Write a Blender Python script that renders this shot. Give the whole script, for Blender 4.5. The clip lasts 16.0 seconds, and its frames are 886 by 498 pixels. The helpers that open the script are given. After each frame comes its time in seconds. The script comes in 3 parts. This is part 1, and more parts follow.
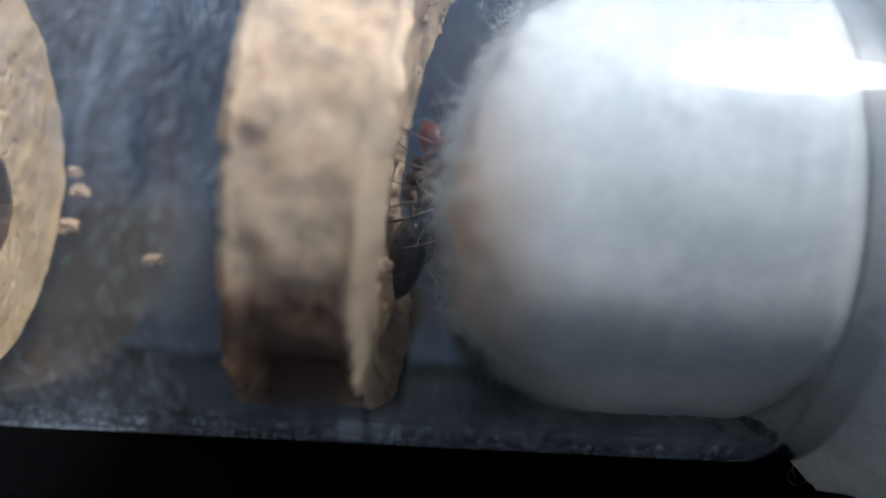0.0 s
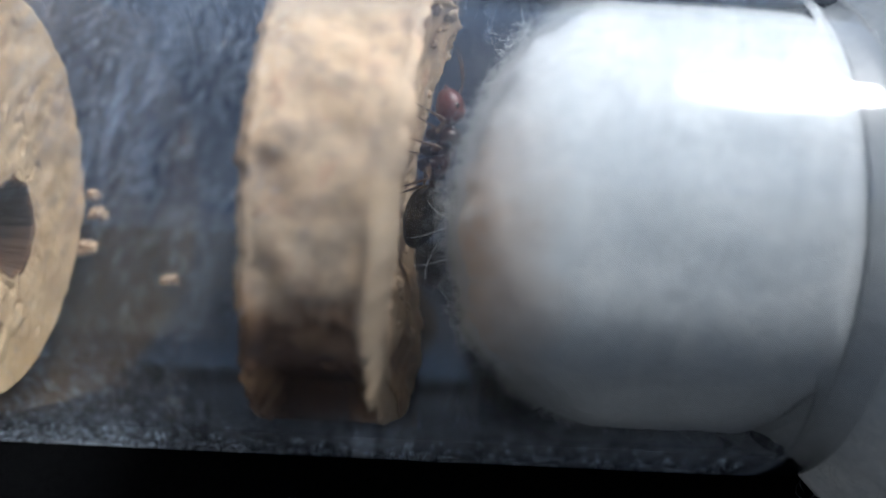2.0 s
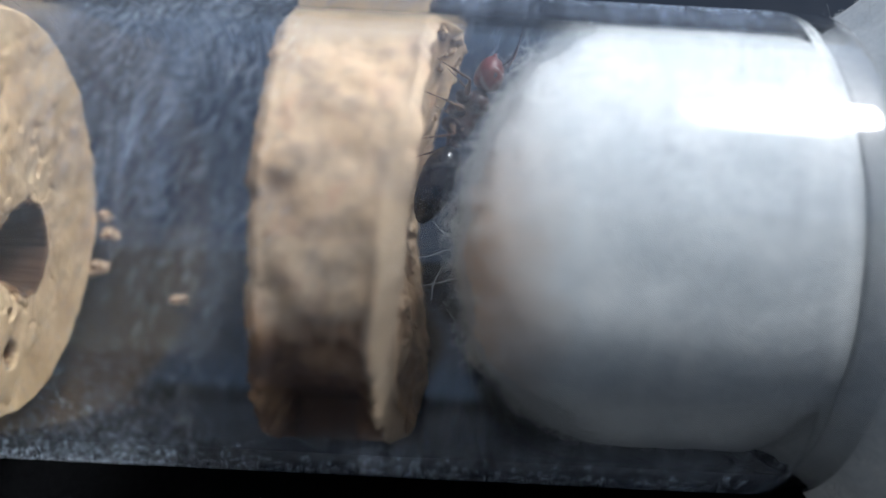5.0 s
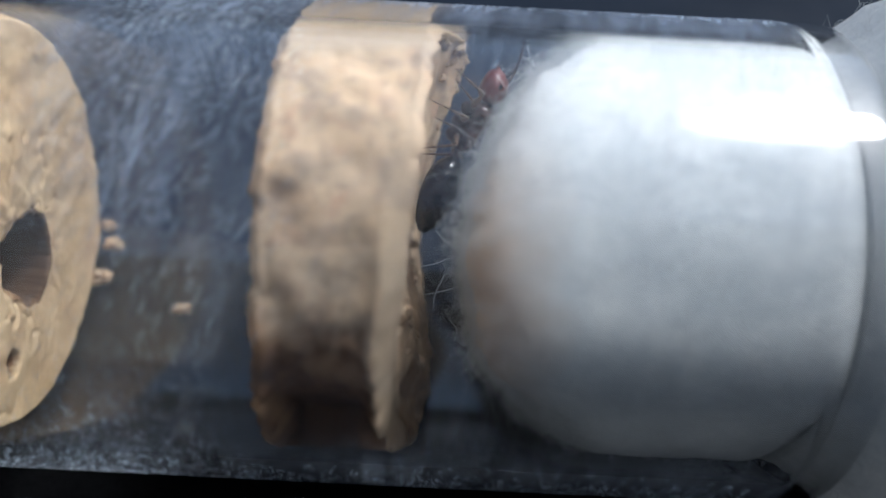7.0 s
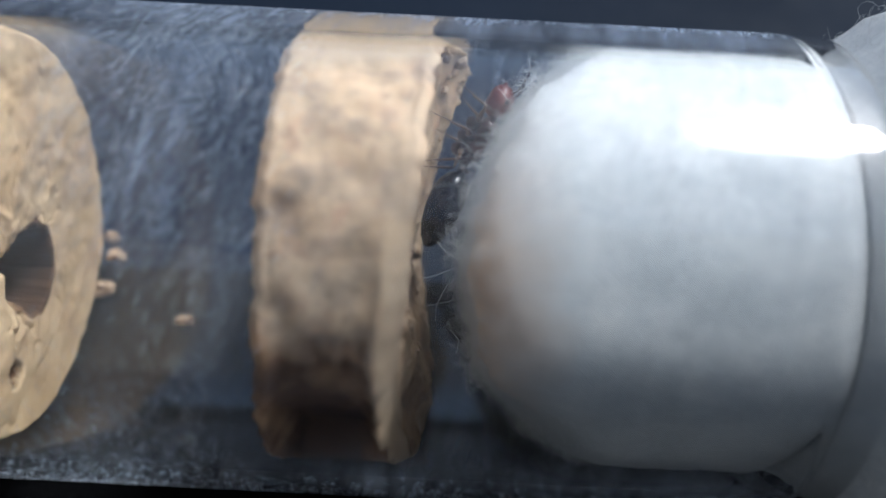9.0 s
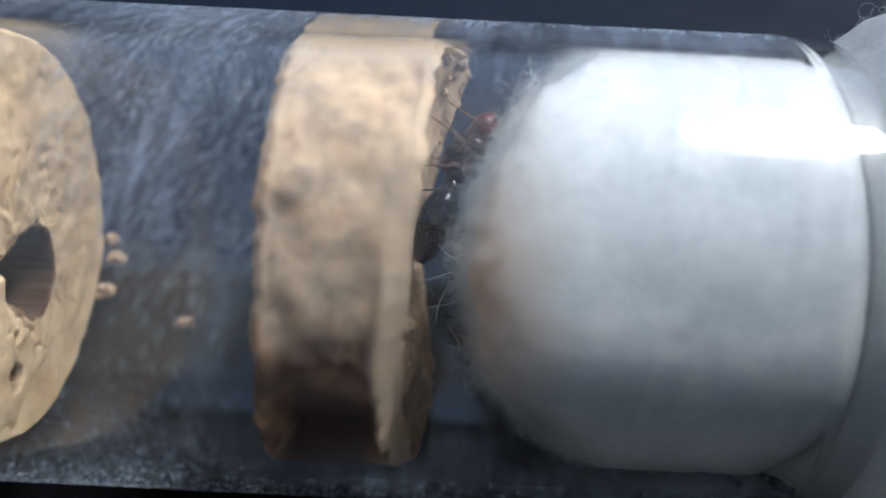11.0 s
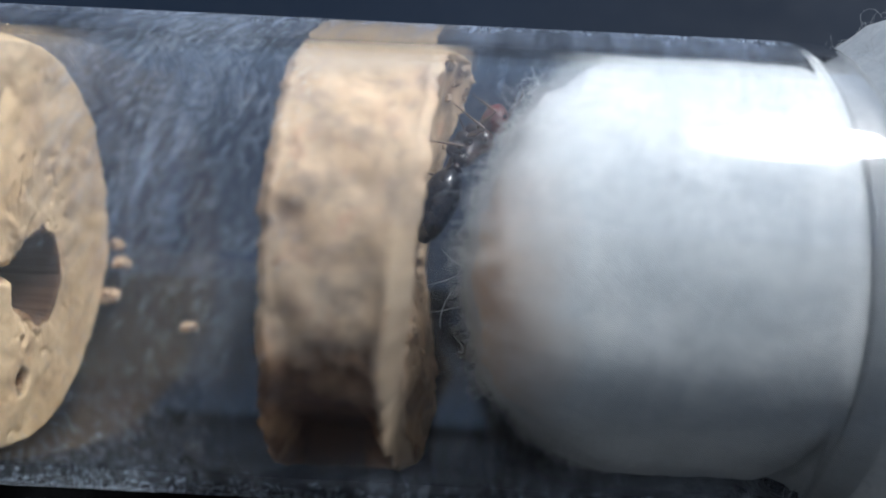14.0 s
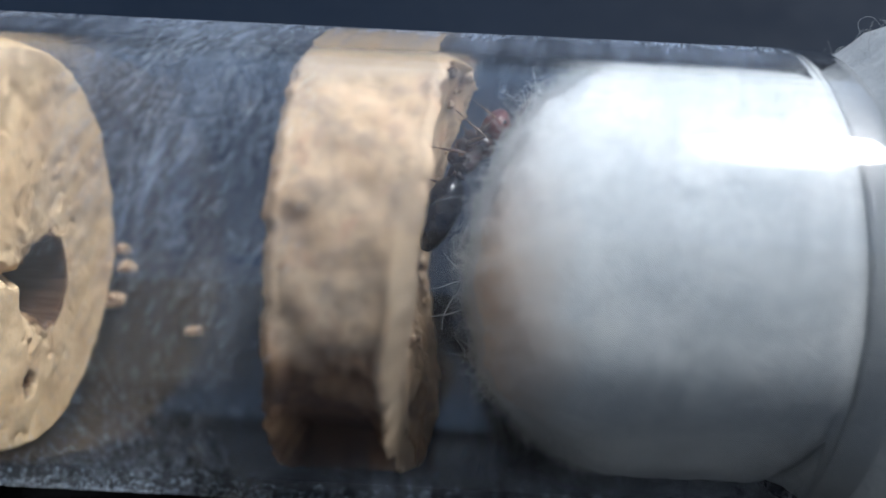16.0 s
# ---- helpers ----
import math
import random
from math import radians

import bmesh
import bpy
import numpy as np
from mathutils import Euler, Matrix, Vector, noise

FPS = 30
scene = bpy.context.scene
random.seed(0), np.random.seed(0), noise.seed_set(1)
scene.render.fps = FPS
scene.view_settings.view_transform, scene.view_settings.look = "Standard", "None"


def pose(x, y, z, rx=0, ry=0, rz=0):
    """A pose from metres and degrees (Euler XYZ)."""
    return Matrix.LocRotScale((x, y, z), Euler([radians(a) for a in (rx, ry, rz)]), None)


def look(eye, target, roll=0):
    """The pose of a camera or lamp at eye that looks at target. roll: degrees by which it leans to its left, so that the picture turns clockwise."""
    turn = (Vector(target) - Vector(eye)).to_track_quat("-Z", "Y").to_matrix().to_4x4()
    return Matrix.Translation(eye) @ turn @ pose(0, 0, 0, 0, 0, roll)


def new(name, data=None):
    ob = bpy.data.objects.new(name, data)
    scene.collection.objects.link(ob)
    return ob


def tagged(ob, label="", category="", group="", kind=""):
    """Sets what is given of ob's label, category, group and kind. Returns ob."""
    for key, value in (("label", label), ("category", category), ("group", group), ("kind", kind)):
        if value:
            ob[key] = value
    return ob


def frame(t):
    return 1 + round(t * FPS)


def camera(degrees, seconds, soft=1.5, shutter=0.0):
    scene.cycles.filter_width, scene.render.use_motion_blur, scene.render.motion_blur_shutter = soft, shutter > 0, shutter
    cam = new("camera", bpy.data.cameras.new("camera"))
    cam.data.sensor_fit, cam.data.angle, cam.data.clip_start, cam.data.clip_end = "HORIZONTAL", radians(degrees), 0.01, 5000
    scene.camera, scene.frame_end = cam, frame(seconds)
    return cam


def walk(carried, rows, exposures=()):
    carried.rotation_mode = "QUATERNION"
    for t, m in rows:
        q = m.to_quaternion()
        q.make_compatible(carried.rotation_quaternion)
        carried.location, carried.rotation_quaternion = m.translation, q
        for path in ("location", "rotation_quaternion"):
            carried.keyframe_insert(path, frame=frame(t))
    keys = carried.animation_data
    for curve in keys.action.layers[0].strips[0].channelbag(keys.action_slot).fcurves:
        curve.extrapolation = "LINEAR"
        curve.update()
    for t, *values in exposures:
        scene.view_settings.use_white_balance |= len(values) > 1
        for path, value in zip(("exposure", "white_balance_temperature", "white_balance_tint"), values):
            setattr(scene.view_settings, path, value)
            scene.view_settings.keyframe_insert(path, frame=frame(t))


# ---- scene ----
MM = 0.001
R_OUT, R_IN = 10.0, 9.25          # tube radii, mm
ELEV = radians(57)               # how steeply the camera looks down on the tube

# Tube space, in mm: X along the tube to its mouth, U up across the tube, V towards the viewer.
TUBE = Matrix(((1, 0, 0, 0), (0, math.sin(ELEV), -math.cos(ELEV), 0),
               (0, math.cos(ELEV), math.sin(ELEV), R_OUT * MM), (0, 0, 0, 1)))


def tube(x, u, v):
    """A place in tube space as a place in the world."""
    return TUBE @ Vector((x * MM, u * MM, v * MM))


# ---- camera ----
cam = camera(57.81, 16.0, 1.6)
cam.data.dof.use_dof = True
cam.data.dof.focus_distance = 0.0335
cam.data.dof.aperture_fstop = 34.0
walk(cam, [
    (0, pose(0.000352, -0.018554, 0.037658, 30.116, -3.149, 1.938)),
    (0.5, pose(0.000298, -0.018728, 0.037978, 30.482, -2.879, 1.987)),
    (1, pose(0.000267, -0.018842, 0.038086, 30.766, -2.712, 1.953)),
    (1.5, pose(0.000250, -0.018883, 0.038142, 31.148, -2.554, 1.917)),
    (2, pose(0.000277, -0.019019, 0.038282, 31.578, -2.427, 1.977)),
    (2.5, pose(0.000291, -0.019034, 0.038371, 31.798, -2.316, 2.024)),
    (3, pose(0.000236, -0.019106, 0.038374, 32.107, -2.269, 2.063)),
    (3.5, pose(0.000232, -0.019062, 0.038291, 32.286, -2.251, 2.103)),
    (4, pose(0.000295, -0.019167, 0.038537, 32.555, -2.075, 2.174)),
    (6.5, pose(0.000288, -0.019374, 0.038750, 33.600, -1.933, 2.229)),
    (7, pose(0.000293, -0.019408, 0.038742, 33.775, -1.860, 2.261)),
    (7.5, pose(0.000311, -0.019392, 0.038661, 33.888, -1.840, 2.244)),
    (8, pose(0.000315, -0.019421, 0.038809, 34.090, -1.832, 2.310)),
    (8.5, pose(0.000312, -0.019287, 0.038743, 34.357, -1.820, 2.279)),
    (9, pose(0.000307, -0.019409, 0.038840, 34.503, -1.716, 2.338)),
    (11.5, pose(0.000282, -0.019394, 0.038820, 34.765, -1.637, 2.299)),
    (12, pose(0.000253, -0.019483, 0.038974, 34.964, -1.554, 2.327)),
    (12.5, pose(0.000265, -0.019488, 0.039058, 34.985, -1.552, 2.384)),
    (13, pose(0.000309, -0.019580, 0.039097, 35.122, -1.450, 2.452)),
    (13.5, pose(0.000265, -0.019531, 0.039054, 35.045, -1.481, 2.481)),
    (14, pose(0.000286, -0.019494, 0.038916, 35.041, -1.480, 2.441)),
    (14.5, pose(0.000296, -0.019529, 0.038928, 35.090, -1.423, 2.416)),
    (15, pose(0.000273, -0.019634, 0.039046, 35.267, -1.440, 2.509)),
    (15.5, pose(0.000241, -0.019699, 0.039124, 35.363, -1.437, 2.531)),
    (16, pose(0.000294, -0.019710, 0.039222, 35.372, -1.342, 2.565)),
], [(0, 0.12, 6080, 6), (16, 0.12, 6080, 6)])

# ---- light ----
SUN_DIR = (TUBE.to_3x3() @ Vector((0.395, 0.80, 0.41))).normalized()
world = bpy.data.worlds.new("world")
scene.world = world
world.use_nodes = True
sky = world.node_tree.nodes.new("ShaderNodeTexSky")
sky.sky_type = "NISHITA"
sky.sun_disc = False
sky.sun_elevation = math.asin(SUN_DIR.z)
sky.sun_rotation = math.atan2(SUN_DIR.x, SUN_DIR.y)
back = world.node_tree.nodes["Background"]
back.inputs["Strength"].default_value = 0.078
world.node_tree.links.new(sky.outputs[0], back.inputs["Color"])
lamp = bpy.data.lights.new("sun", "SUN")
lamp.energy, lamp.angle, lamp.color = 2.05, radians(14), (1.0, 0.98, 0.97)
sun = new("sun", lamp)
sun.matrix_world = look(SUN_DIR * 2, (0, 0, 0))


# ---- materials ----
class Mat:
    """A small builder for node materials; textures are in millimetres of the object's own space."""

    def __init__(self, name):
        self.m = bpy.data.materials.new(name)
        self.m.use_nodes = True
        self.t = self.m.node_tree
        self.out = self.t.nodes["Material Output"]
        self.p = self.t.nodes["Principled BSDF"]
        self.co = self.node("ShaderNodeTexCoord").outputs["Object"]

    def node(self, kind, **values):
        n = self.t.nodes.new(kind)
        for key, value in values.items():
            n.inputs[key.replace("_", " ")].default_value = value
        return n

    def link(self, a, b):
        self.t.links.new(a, b)

    def space(self, sx, sy, sz, rot=(0, 0, 0)):
        n = self.node("ShaderNodeMapping", Scale=(sx * 1000, sy * 1000, sz * 1000), Rotation=rot)
        self.link(self.co, n.inputs["Vector"])
        return n.outputs[0]

    def noise(self, scale, detail=5, rough=0.6, stretch=(1, 1, 1), distort=0.0, rot=(0, 0, 0)):
        n = self.node("ShaderNodeTexNoise", Scale=scale, Detail=detail, Roughness=rough, Distortion=distort)
        self.link(self.space(*stretch, rot), n.inputs["Vector"])
        return n.outputs["Fac"]

    def streaks(self, scale, turn, across, along, detail=4, rough=0.6):
        """Noise drawn out into strokes that lean by turn from the direction across the tube."""
        n = self.node("ShaderNodeMapping", Rotation=(0, 0, -turn), Scale=(1 / (across * 1000), 1 / (along * 1000), 1 / (along * 1000)))
        n.vector_type = "TEXTURE"
        self.link(self.co, n.inputs["Vector"])
        t = self.node("ShaderNodeTexNoise", Scale=scale, Detail=detail, Roughness=rough, Distortion=0.0)
        self.link(n.outputs[0], t.inputs["Vector"])
        return t.outputs["Fac"]

    def ramp(self, fac, *stops):
        n = self.node("ShaderNodeValToRGB")
        r = n.color_ramp
        while len(r.elements) < len(stops):
            r.elements.new(0.5)
        for e, (at, c) in zip(r.elements, stops):
            e.position = at
            e.color = (c, c, c, 1) if isinstance(c, (int, float)) else (*c, 1)
        self.link(fac, n.inputs[0])
        return n.outputs[0]

    def mix(self, fac, a, b, blend="MIX"):
        n = self.t.nodes.new("ShaderNodeMix")
        n.data_type, n.blend_type = "RGBA", blend
        for at, value in ((0, fac), (6, a), (7, b)):
            if isinstance(value, (int, float)):
                n.inputs[at].default_value = value
            elif isinstance(value, tuple):
                n.inputs[at].default_value = (*value, 1)
            else:
                self.link(value, n.inputs[at])
        return n.outputs[2]

    def math(self, op, a, b):
        n = self.t.nodes.new("ShaderNodeMath")
        n.operation = op
        for at, value in ((0, a), (1, b)):
            if isinstance(value, (int, float)):
                n.inputs[at].default_value = value
            else:
                self.link(value, n.inputs[at])
        return n.outputs[0]

    def bump(self, height, distance, strength=1.0, under=None):
        n = self.node("ShaderNodeBump", Strength=strength, Distance=distance * MM)
        self.link(height, n.inputs["Height"])
        if under:
            self.link(under, n.inputs["Normal"])
        return n.outputs[0]

    def set(self, **values):
        for key, value in values.items():
            i = self.p.inputs[key.replace("_", " ")]
            if isinstance(value, bpy.types.NodeSocket):
                self.link(value, i)
            else:
                i.default_value = (*value, 1) if i.type == "RGBA" else value
        return self


def make_table():
    m = Mat("dark_table")
    c = m.ramp(m.noise(0.05, 4), (0.3, (0.013, 0.022, 0.040)), (0.7, (0.020, 0.031, 0.053)))
    c = m.mix(m.ramp(m.noise(1.2, 6), (0.45, 0.0), (0.75, 0.35)), c, (0.030, 0.039, 0.055))
    m.set(Base_Color=c, Roughness=m.ramp(m.noise(0.3, 5), (0.3, 0.5), (0.7, 0.65)), IOR=1.5, Specular_IOR_Level=0.1, Normal=m.bump(m.noise(1.5, 6), 0.04, 0.4))
    return m.m


def make_shadow_black():
    # near-black that stands in for the tube's shadow
    m = Mat("shadow_black")
    c = m.ramp(m.noise(3, 6, 0.7), (0.35, (0.0012, 0.0013, 0.0016)), (0.75, (0.0045, 0.0048, 0.0055)))
    m.set(Base_Color=c, Roughness=1.0, Specular_IOR_Level=0.03, Normal=m.bump(m.noise(6, 7, 0.75), 0.1, 0.8))
    return m.m


def make_sky_block():
    m = Mat("sky_block_dark")
    m.set(Base_Color=m.ramp(m.noise(0.02, 5), (0.3, (0.022, 0.024, 0.028)), (0.7, (0.036, 0.038, 0.043))), Roughness=0.9)
    return m.m


def make_bounce_grey():
    m = Mat("bounce_panel_grey")
    m.set(Base_Color=m.ramp(m.noise(0.02, 5), (0.3, (0.48, 0.46, 0.43)), (0.7, (0.54, 0.52, 0.48))), Roughness=0.8)
    return m.m


def make_glass():
    m = Mat("scuffed_glass")
    m.set(Base_Color=(0.97, 0.985, 1.0), Transmission_Weight=1.0, IOR=1.5, Coat_Weight=0.35, Coat_Roughness=0.28,
          Roughness=m.ramp(m.noise(0.5, 6), (0.35, 0.0), (0.7, 0.06)))
    return m.m


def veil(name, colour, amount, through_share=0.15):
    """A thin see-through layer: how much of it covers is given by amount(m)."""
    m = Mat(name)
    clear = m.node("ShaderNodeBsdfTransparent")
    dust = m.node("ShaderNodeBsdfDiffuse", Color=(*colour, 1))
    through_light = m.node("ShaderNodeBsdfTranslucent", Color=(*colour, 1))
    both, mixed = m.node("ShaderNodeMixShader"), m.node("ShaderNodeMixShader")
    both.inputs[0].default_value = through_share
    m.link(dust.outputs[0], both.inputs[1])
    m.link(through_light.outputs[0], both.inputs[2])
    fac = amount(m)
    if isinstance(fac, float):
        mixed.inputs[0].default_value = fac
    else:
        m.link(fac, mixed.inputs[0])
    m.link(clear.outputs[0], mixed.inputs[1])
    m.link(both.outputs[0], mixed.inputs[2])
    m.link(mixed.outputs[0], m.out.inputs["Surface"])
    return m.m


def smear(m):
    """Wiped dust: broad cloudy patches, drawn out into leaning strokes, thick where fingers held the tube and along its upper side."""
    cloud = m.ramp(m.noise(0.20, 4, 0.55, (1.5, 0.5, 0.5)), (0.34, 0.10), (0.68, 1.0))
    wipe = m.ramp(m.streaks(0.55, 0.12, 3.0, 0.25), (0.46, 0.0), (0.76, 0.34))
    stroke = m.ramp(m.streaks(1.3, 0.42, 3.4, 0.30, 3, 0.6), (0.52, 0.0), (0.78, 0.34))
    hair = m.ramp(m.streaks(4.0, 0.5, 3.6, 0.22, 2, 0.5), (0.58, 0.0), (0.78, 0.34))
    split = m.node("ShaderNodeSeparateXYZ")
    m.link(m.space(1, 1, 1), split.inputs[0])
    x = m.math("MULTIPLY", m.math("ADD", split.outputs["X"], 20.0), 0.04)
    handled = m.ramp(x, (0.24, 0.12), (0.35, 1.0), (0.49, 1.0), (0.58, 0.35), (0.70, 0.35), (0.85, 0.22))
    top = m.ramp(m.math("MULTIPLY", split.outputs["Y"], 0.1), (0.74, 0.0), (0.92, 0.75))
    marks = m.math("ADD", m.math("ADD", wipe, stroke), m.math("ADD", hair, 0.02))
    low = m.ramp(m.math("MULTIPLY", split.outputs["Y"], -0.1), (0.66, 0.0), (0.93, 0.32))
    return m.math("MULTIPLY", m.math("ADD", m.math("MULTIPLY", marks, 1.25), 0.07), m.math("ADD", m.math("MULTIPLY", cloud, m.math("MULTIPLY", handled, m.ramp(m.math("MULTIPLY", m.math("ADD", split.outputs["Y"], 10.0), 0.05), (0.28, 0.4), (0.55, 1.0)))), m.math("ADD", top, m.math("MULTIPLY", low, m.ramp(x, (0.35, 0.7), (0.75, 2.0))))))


def make_clay(name, grey, pink, tone=1.0, relief=1.0, blue=1.0):
    """Dry clay, stained brown and moist where the ants have dug, with the hollows' shade painted in (the mesh's
    values).
    """
    m = Mat(name)
    c = m.ramp(m.noise(0.35, 5), *((at, (tone * rgb[0], tone * rgb[1], blue * tone * rgb[2])) for at, rgb in ((0.3, (0.53, 0.37, 0.24)), (0.55, (0.62, 0.462, 0.32)), (0.75, (0.67, 0.522, 0.38)))))
    c = m.mix(m.ramp(m.noise(0.9, 4, 0.6, distort=0.5), (0.50, 0.0), (0.70, pink)), c, (0.54, 0.33, 0.22))
    c = m.mix(m.ramp(m.noise(0.55, 6, 0.7, (1, 1.3, 0.8)), (0.46, 0.0), (0.66, grey)), c, (0.30, 0.245, 0.20))
    c = m.mix(m.ramp(m.noise(1.7, 5, 0.7), (0.54, 0.0), (0.72, 0.55 * grey)), c, (0.20, 0.155, 0.12))
    c = m.mix(m.ramp(m.noise(9, 3), (0.5, 0.0), (0.75, 0.45)), c, (0.28, 0.20, 0.14))
    pressed = m.node("ShaderNodeAttribute")
    pressed.attribute_name = "pressed"
    c = m.mix(m.math("MULTIPLY", pressed.outputs["Fac"], 0.8), c, m.ramp(m.noise(0.6, 5, 0.65), (0.3, (0.45, 0.35, 0.25)), (0.6, (0.51, 0.405, 0.295)), (0.8, (0.56, 0.45, 0.335))))
    painted_tint = m.node("ShaderNodeAttribute")
    painted_tint.attribute_name = "damp_and_shade"
    wet = m.math("ADD", painted_tint.outputs["Fac"], m.math("MULTIPLY", m.math("SUBTRACT", m.noise(0.9, 5, 0.65, (1.6, 0.6, 0.6)), 0.5), 1.1))
    wet = m.math("MULTIPLY", m.ramp(wet, (0.25, 0.0), (0.85, 1.0)), m.ramp(painted_tint.outputs["Fac"], (0.02, 0.0), (0.3, 1.0)))
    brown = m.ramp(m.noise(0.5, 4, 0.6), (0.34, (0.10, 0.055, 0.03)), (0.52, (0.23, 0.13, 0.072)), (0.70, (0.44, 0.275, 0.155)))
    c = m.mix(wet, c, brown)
    # above one, the shade of deep hollows is painted into the colour
    c = m.mix(m.ramp(m.math("SUBTRACT", painted_tint.outputs["Fac"], 1.0), (0.1, 0.0), (0.9, 0.6), (1.0, 0.92)), c, (0.075, 0.043, 0.028))
    b = m.bump(m.noise(3, 8, 0.65), 0.08, 0.5 * relief)
    m.set(Base_Color=c, Roughness=0.95, Specular_IOR_Level=0.2, Normal=m.bump(m.noise(14, 6, 0.7), 0.02, 0.6, b))
    return m.m


def make_cotton():
    m = Mat("cotton_wool")
    c = m.ramp(m.noise(0.45, 6, 0.65, distort=0.6), (0.34, (0.72, 0.76, 0.79)), (0.66, (0.90, 0.93, 0.95)))
    c = m.mix(m.ramp(m.noise(2.4, 5, 0.65, (0.7, 1.5, 1.5), 1.0), (0.44, 0.0), (0.72, 0.6)), c, (0.60, 0.65, 0.69))
    # warm light bounced off the clay, painted tan on the lower inner end
    split = m.node("ShaderNodeSeparateXYZ")
    m.link(m.space(1, 1, 1), split.inputs[0])
    edge = m.math("ADD", split.outputs["X"], m.math("MULTIPLY", m.noise(0.3, 4), 3.0))
    painted_tint = m.math("MULTIPLY", m.ramp(m.math("MULTIPLY", edge, 0.1), (0.34, 0.8), (0.64, 0.0)), m.ramp(m.math("MULTIPLY", m.math("ADD", split.outputs["Y"], 10.0), 0.05), (0.24, 1.0), (0.53, 0.0)))
    c = m.mix(painted_tint, c, (0.64, 0.45, 0.31))
    h = m.mix(0.5, m.noise(1.2, 6, 0.6, (0.7, 1.5, 1.5), 1.0), m.noise(6, 5, 0.7, (0.5, 1.6, 1.6), 1.5))
    m.set(Base_Color=c, Roughness=1.0, Specular_IOR_Level=0.0, Subsurface_Weight=0.85, Subsurface_Radius=(1.0, 1.0, 1.0),
          Subsurface_Scale=0.0030, Normal=m.bump(h, 0.5, 0.8))
    return m.m


def make_fibre(name, body):
    m = Mat(name)
    dust = m.node("ShaderNodeBsdfDiffuse", Color=(0.91, 0.94, 0.955, 1))
    glow = m.node("ShaderNodeBsdfTranslucent", Color=(0.91, 0.94, 0.955, 1))
    both = m.node("ShaderNodeMixShader", Fac=0.55)
    m.link(dust.outputs[0], both.inputs[1])
    m.link(glow.outputs[0], both.inputs[2])
    wispy = m.node("ShaderNodeMixShader", Fac=body)
    m.link(m.node("ShaderNodeBsdfTransparent").outputs[0], wispy.inputs[1])
    m.link(both.outputs[0], wispy.inputs[2])
    m.link(wispy.outputs[0], m.out.inputs["Surface"])
    return m.m


def make_shell(name, dark, light, rough, coat=0.0, scale=2.0):
    """The ant's hard skin."""
    m = Mat(name)
    c = m.ramp(m.noise(scale, 4), (0.35, dark), (0.7, light))
    m.set(Base_Color=c, Roughness=m.ramp(m.noise(2.5, 5, 0.7), (0.35, 0.7 * rough), (0.7, min(0.9, 1.7 * rough))), Coat_Weight=coat, Coat_Roughness=0.12, Normal=m.bump(m.noise(30, 3), 0.006, 0.5))
    return m.m


SKY_BLOCK, SHADOW_BLACK, BOUNCE_GREY = make_sky_block(), make_shadow_black(), make_bounce_grey()
TABLE, GLASS, CLAY, COTTON, FIBRE = make_table(), make_glass(), make_clay("dry_clay", 0.78, 0.6, 1.06, 0.6, 0.98), make_cotton(), make_fibre("cotton_fibre", 0.65)
THREAD = make_fibre("single_cotton_fibre", 0.95)
PALE_CLAY = make_clay("pale_dry_clay", 0.13, 0.3, 1.36, 0.6, 0.88)
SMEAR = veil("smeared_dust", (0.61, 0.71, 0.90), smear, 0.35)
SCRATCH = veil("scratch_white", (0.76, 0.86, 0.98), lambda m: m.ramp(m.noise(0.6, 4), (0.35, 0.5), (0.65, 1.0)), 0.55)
HEAD = make_shell("red_head_shell", (0.085, 0.016, 0.013), (0.17, 0.034, 0.026), 0.38, 0.3)
THORAX = make_shell("brown_thorax_shell", (0.016, 0.008, 0.007), (0.060, 0.024, 0.016), 0.28, 0.4, 1.4)
GASTER = make_shell("black_gaster_shell", (0.006, 0.005, 0.006), (0.018, 0.015, 0.015), 0.22, 0.5)
# pale reflections are painted into the black plates as grey patches
PLATE = make_shell("black_plate_shell_glints", (0.006, 0.005, 0.006), (0.045, 0.042, 0.043), 0.17, 0.6, 2.0)
LEG = make_shell("brown_leg_shell", (0.08, 0.045, 0.03), (0.24, 0.155, 0.105), 0.28, 0.5, 1.5)
LIMB = make_shell("dark_brown_shell", (0.018, 0.007, 0.005), (0.06, 0.022, 0.013), 0.3, 0.4, 1.2)
EYE = make_shell("black_eye", (0.004, 0.004, 0.004), (0.01, 0.01, 0.01), 0.15, 0.5)


# ---- building helpers ----
def mesh(name, verts, faces, material, smooth=True):
    # faces look outwards: the volume that they enclose is positive
    volume = 0.0
    for f in faces[::1 if len(faces) < 60000 else 7]:
        a, b, c = (Vector(verts[i]) for i in (f[0], f[1], f[2]))
        volume += a.dot(b.cross(c))
        if len(f) == 4:
            volume += a.dot(c.cross(Vector(verts[f[3]])))
    if volume < 0:
        faces = [tuple(reversed(f)) for f in faces]
    me = bpy.data.meshes.new(name)
    me.from_pydata(verts, [], faces)
    me.polygons.foreach_set("use_smooth", [smooth] * len(me.polygons))
    me.materials.append(material)
    me.update()
    return me


def part(name, me, parent, label="", at=None):
    ob = new(name, me)
    ob.parent = parent
    if at is not None:
        ob.matrix_basis = at
    return tagged(ob, label)


def thing(name, label, category, at=None, group="", kind=""):
    ob = new(name)
    ob.empty_display_size = 0.002
    if at is not None:
        ob.matrix_basis = at
    return tagged(ob, label, category, group, kind)


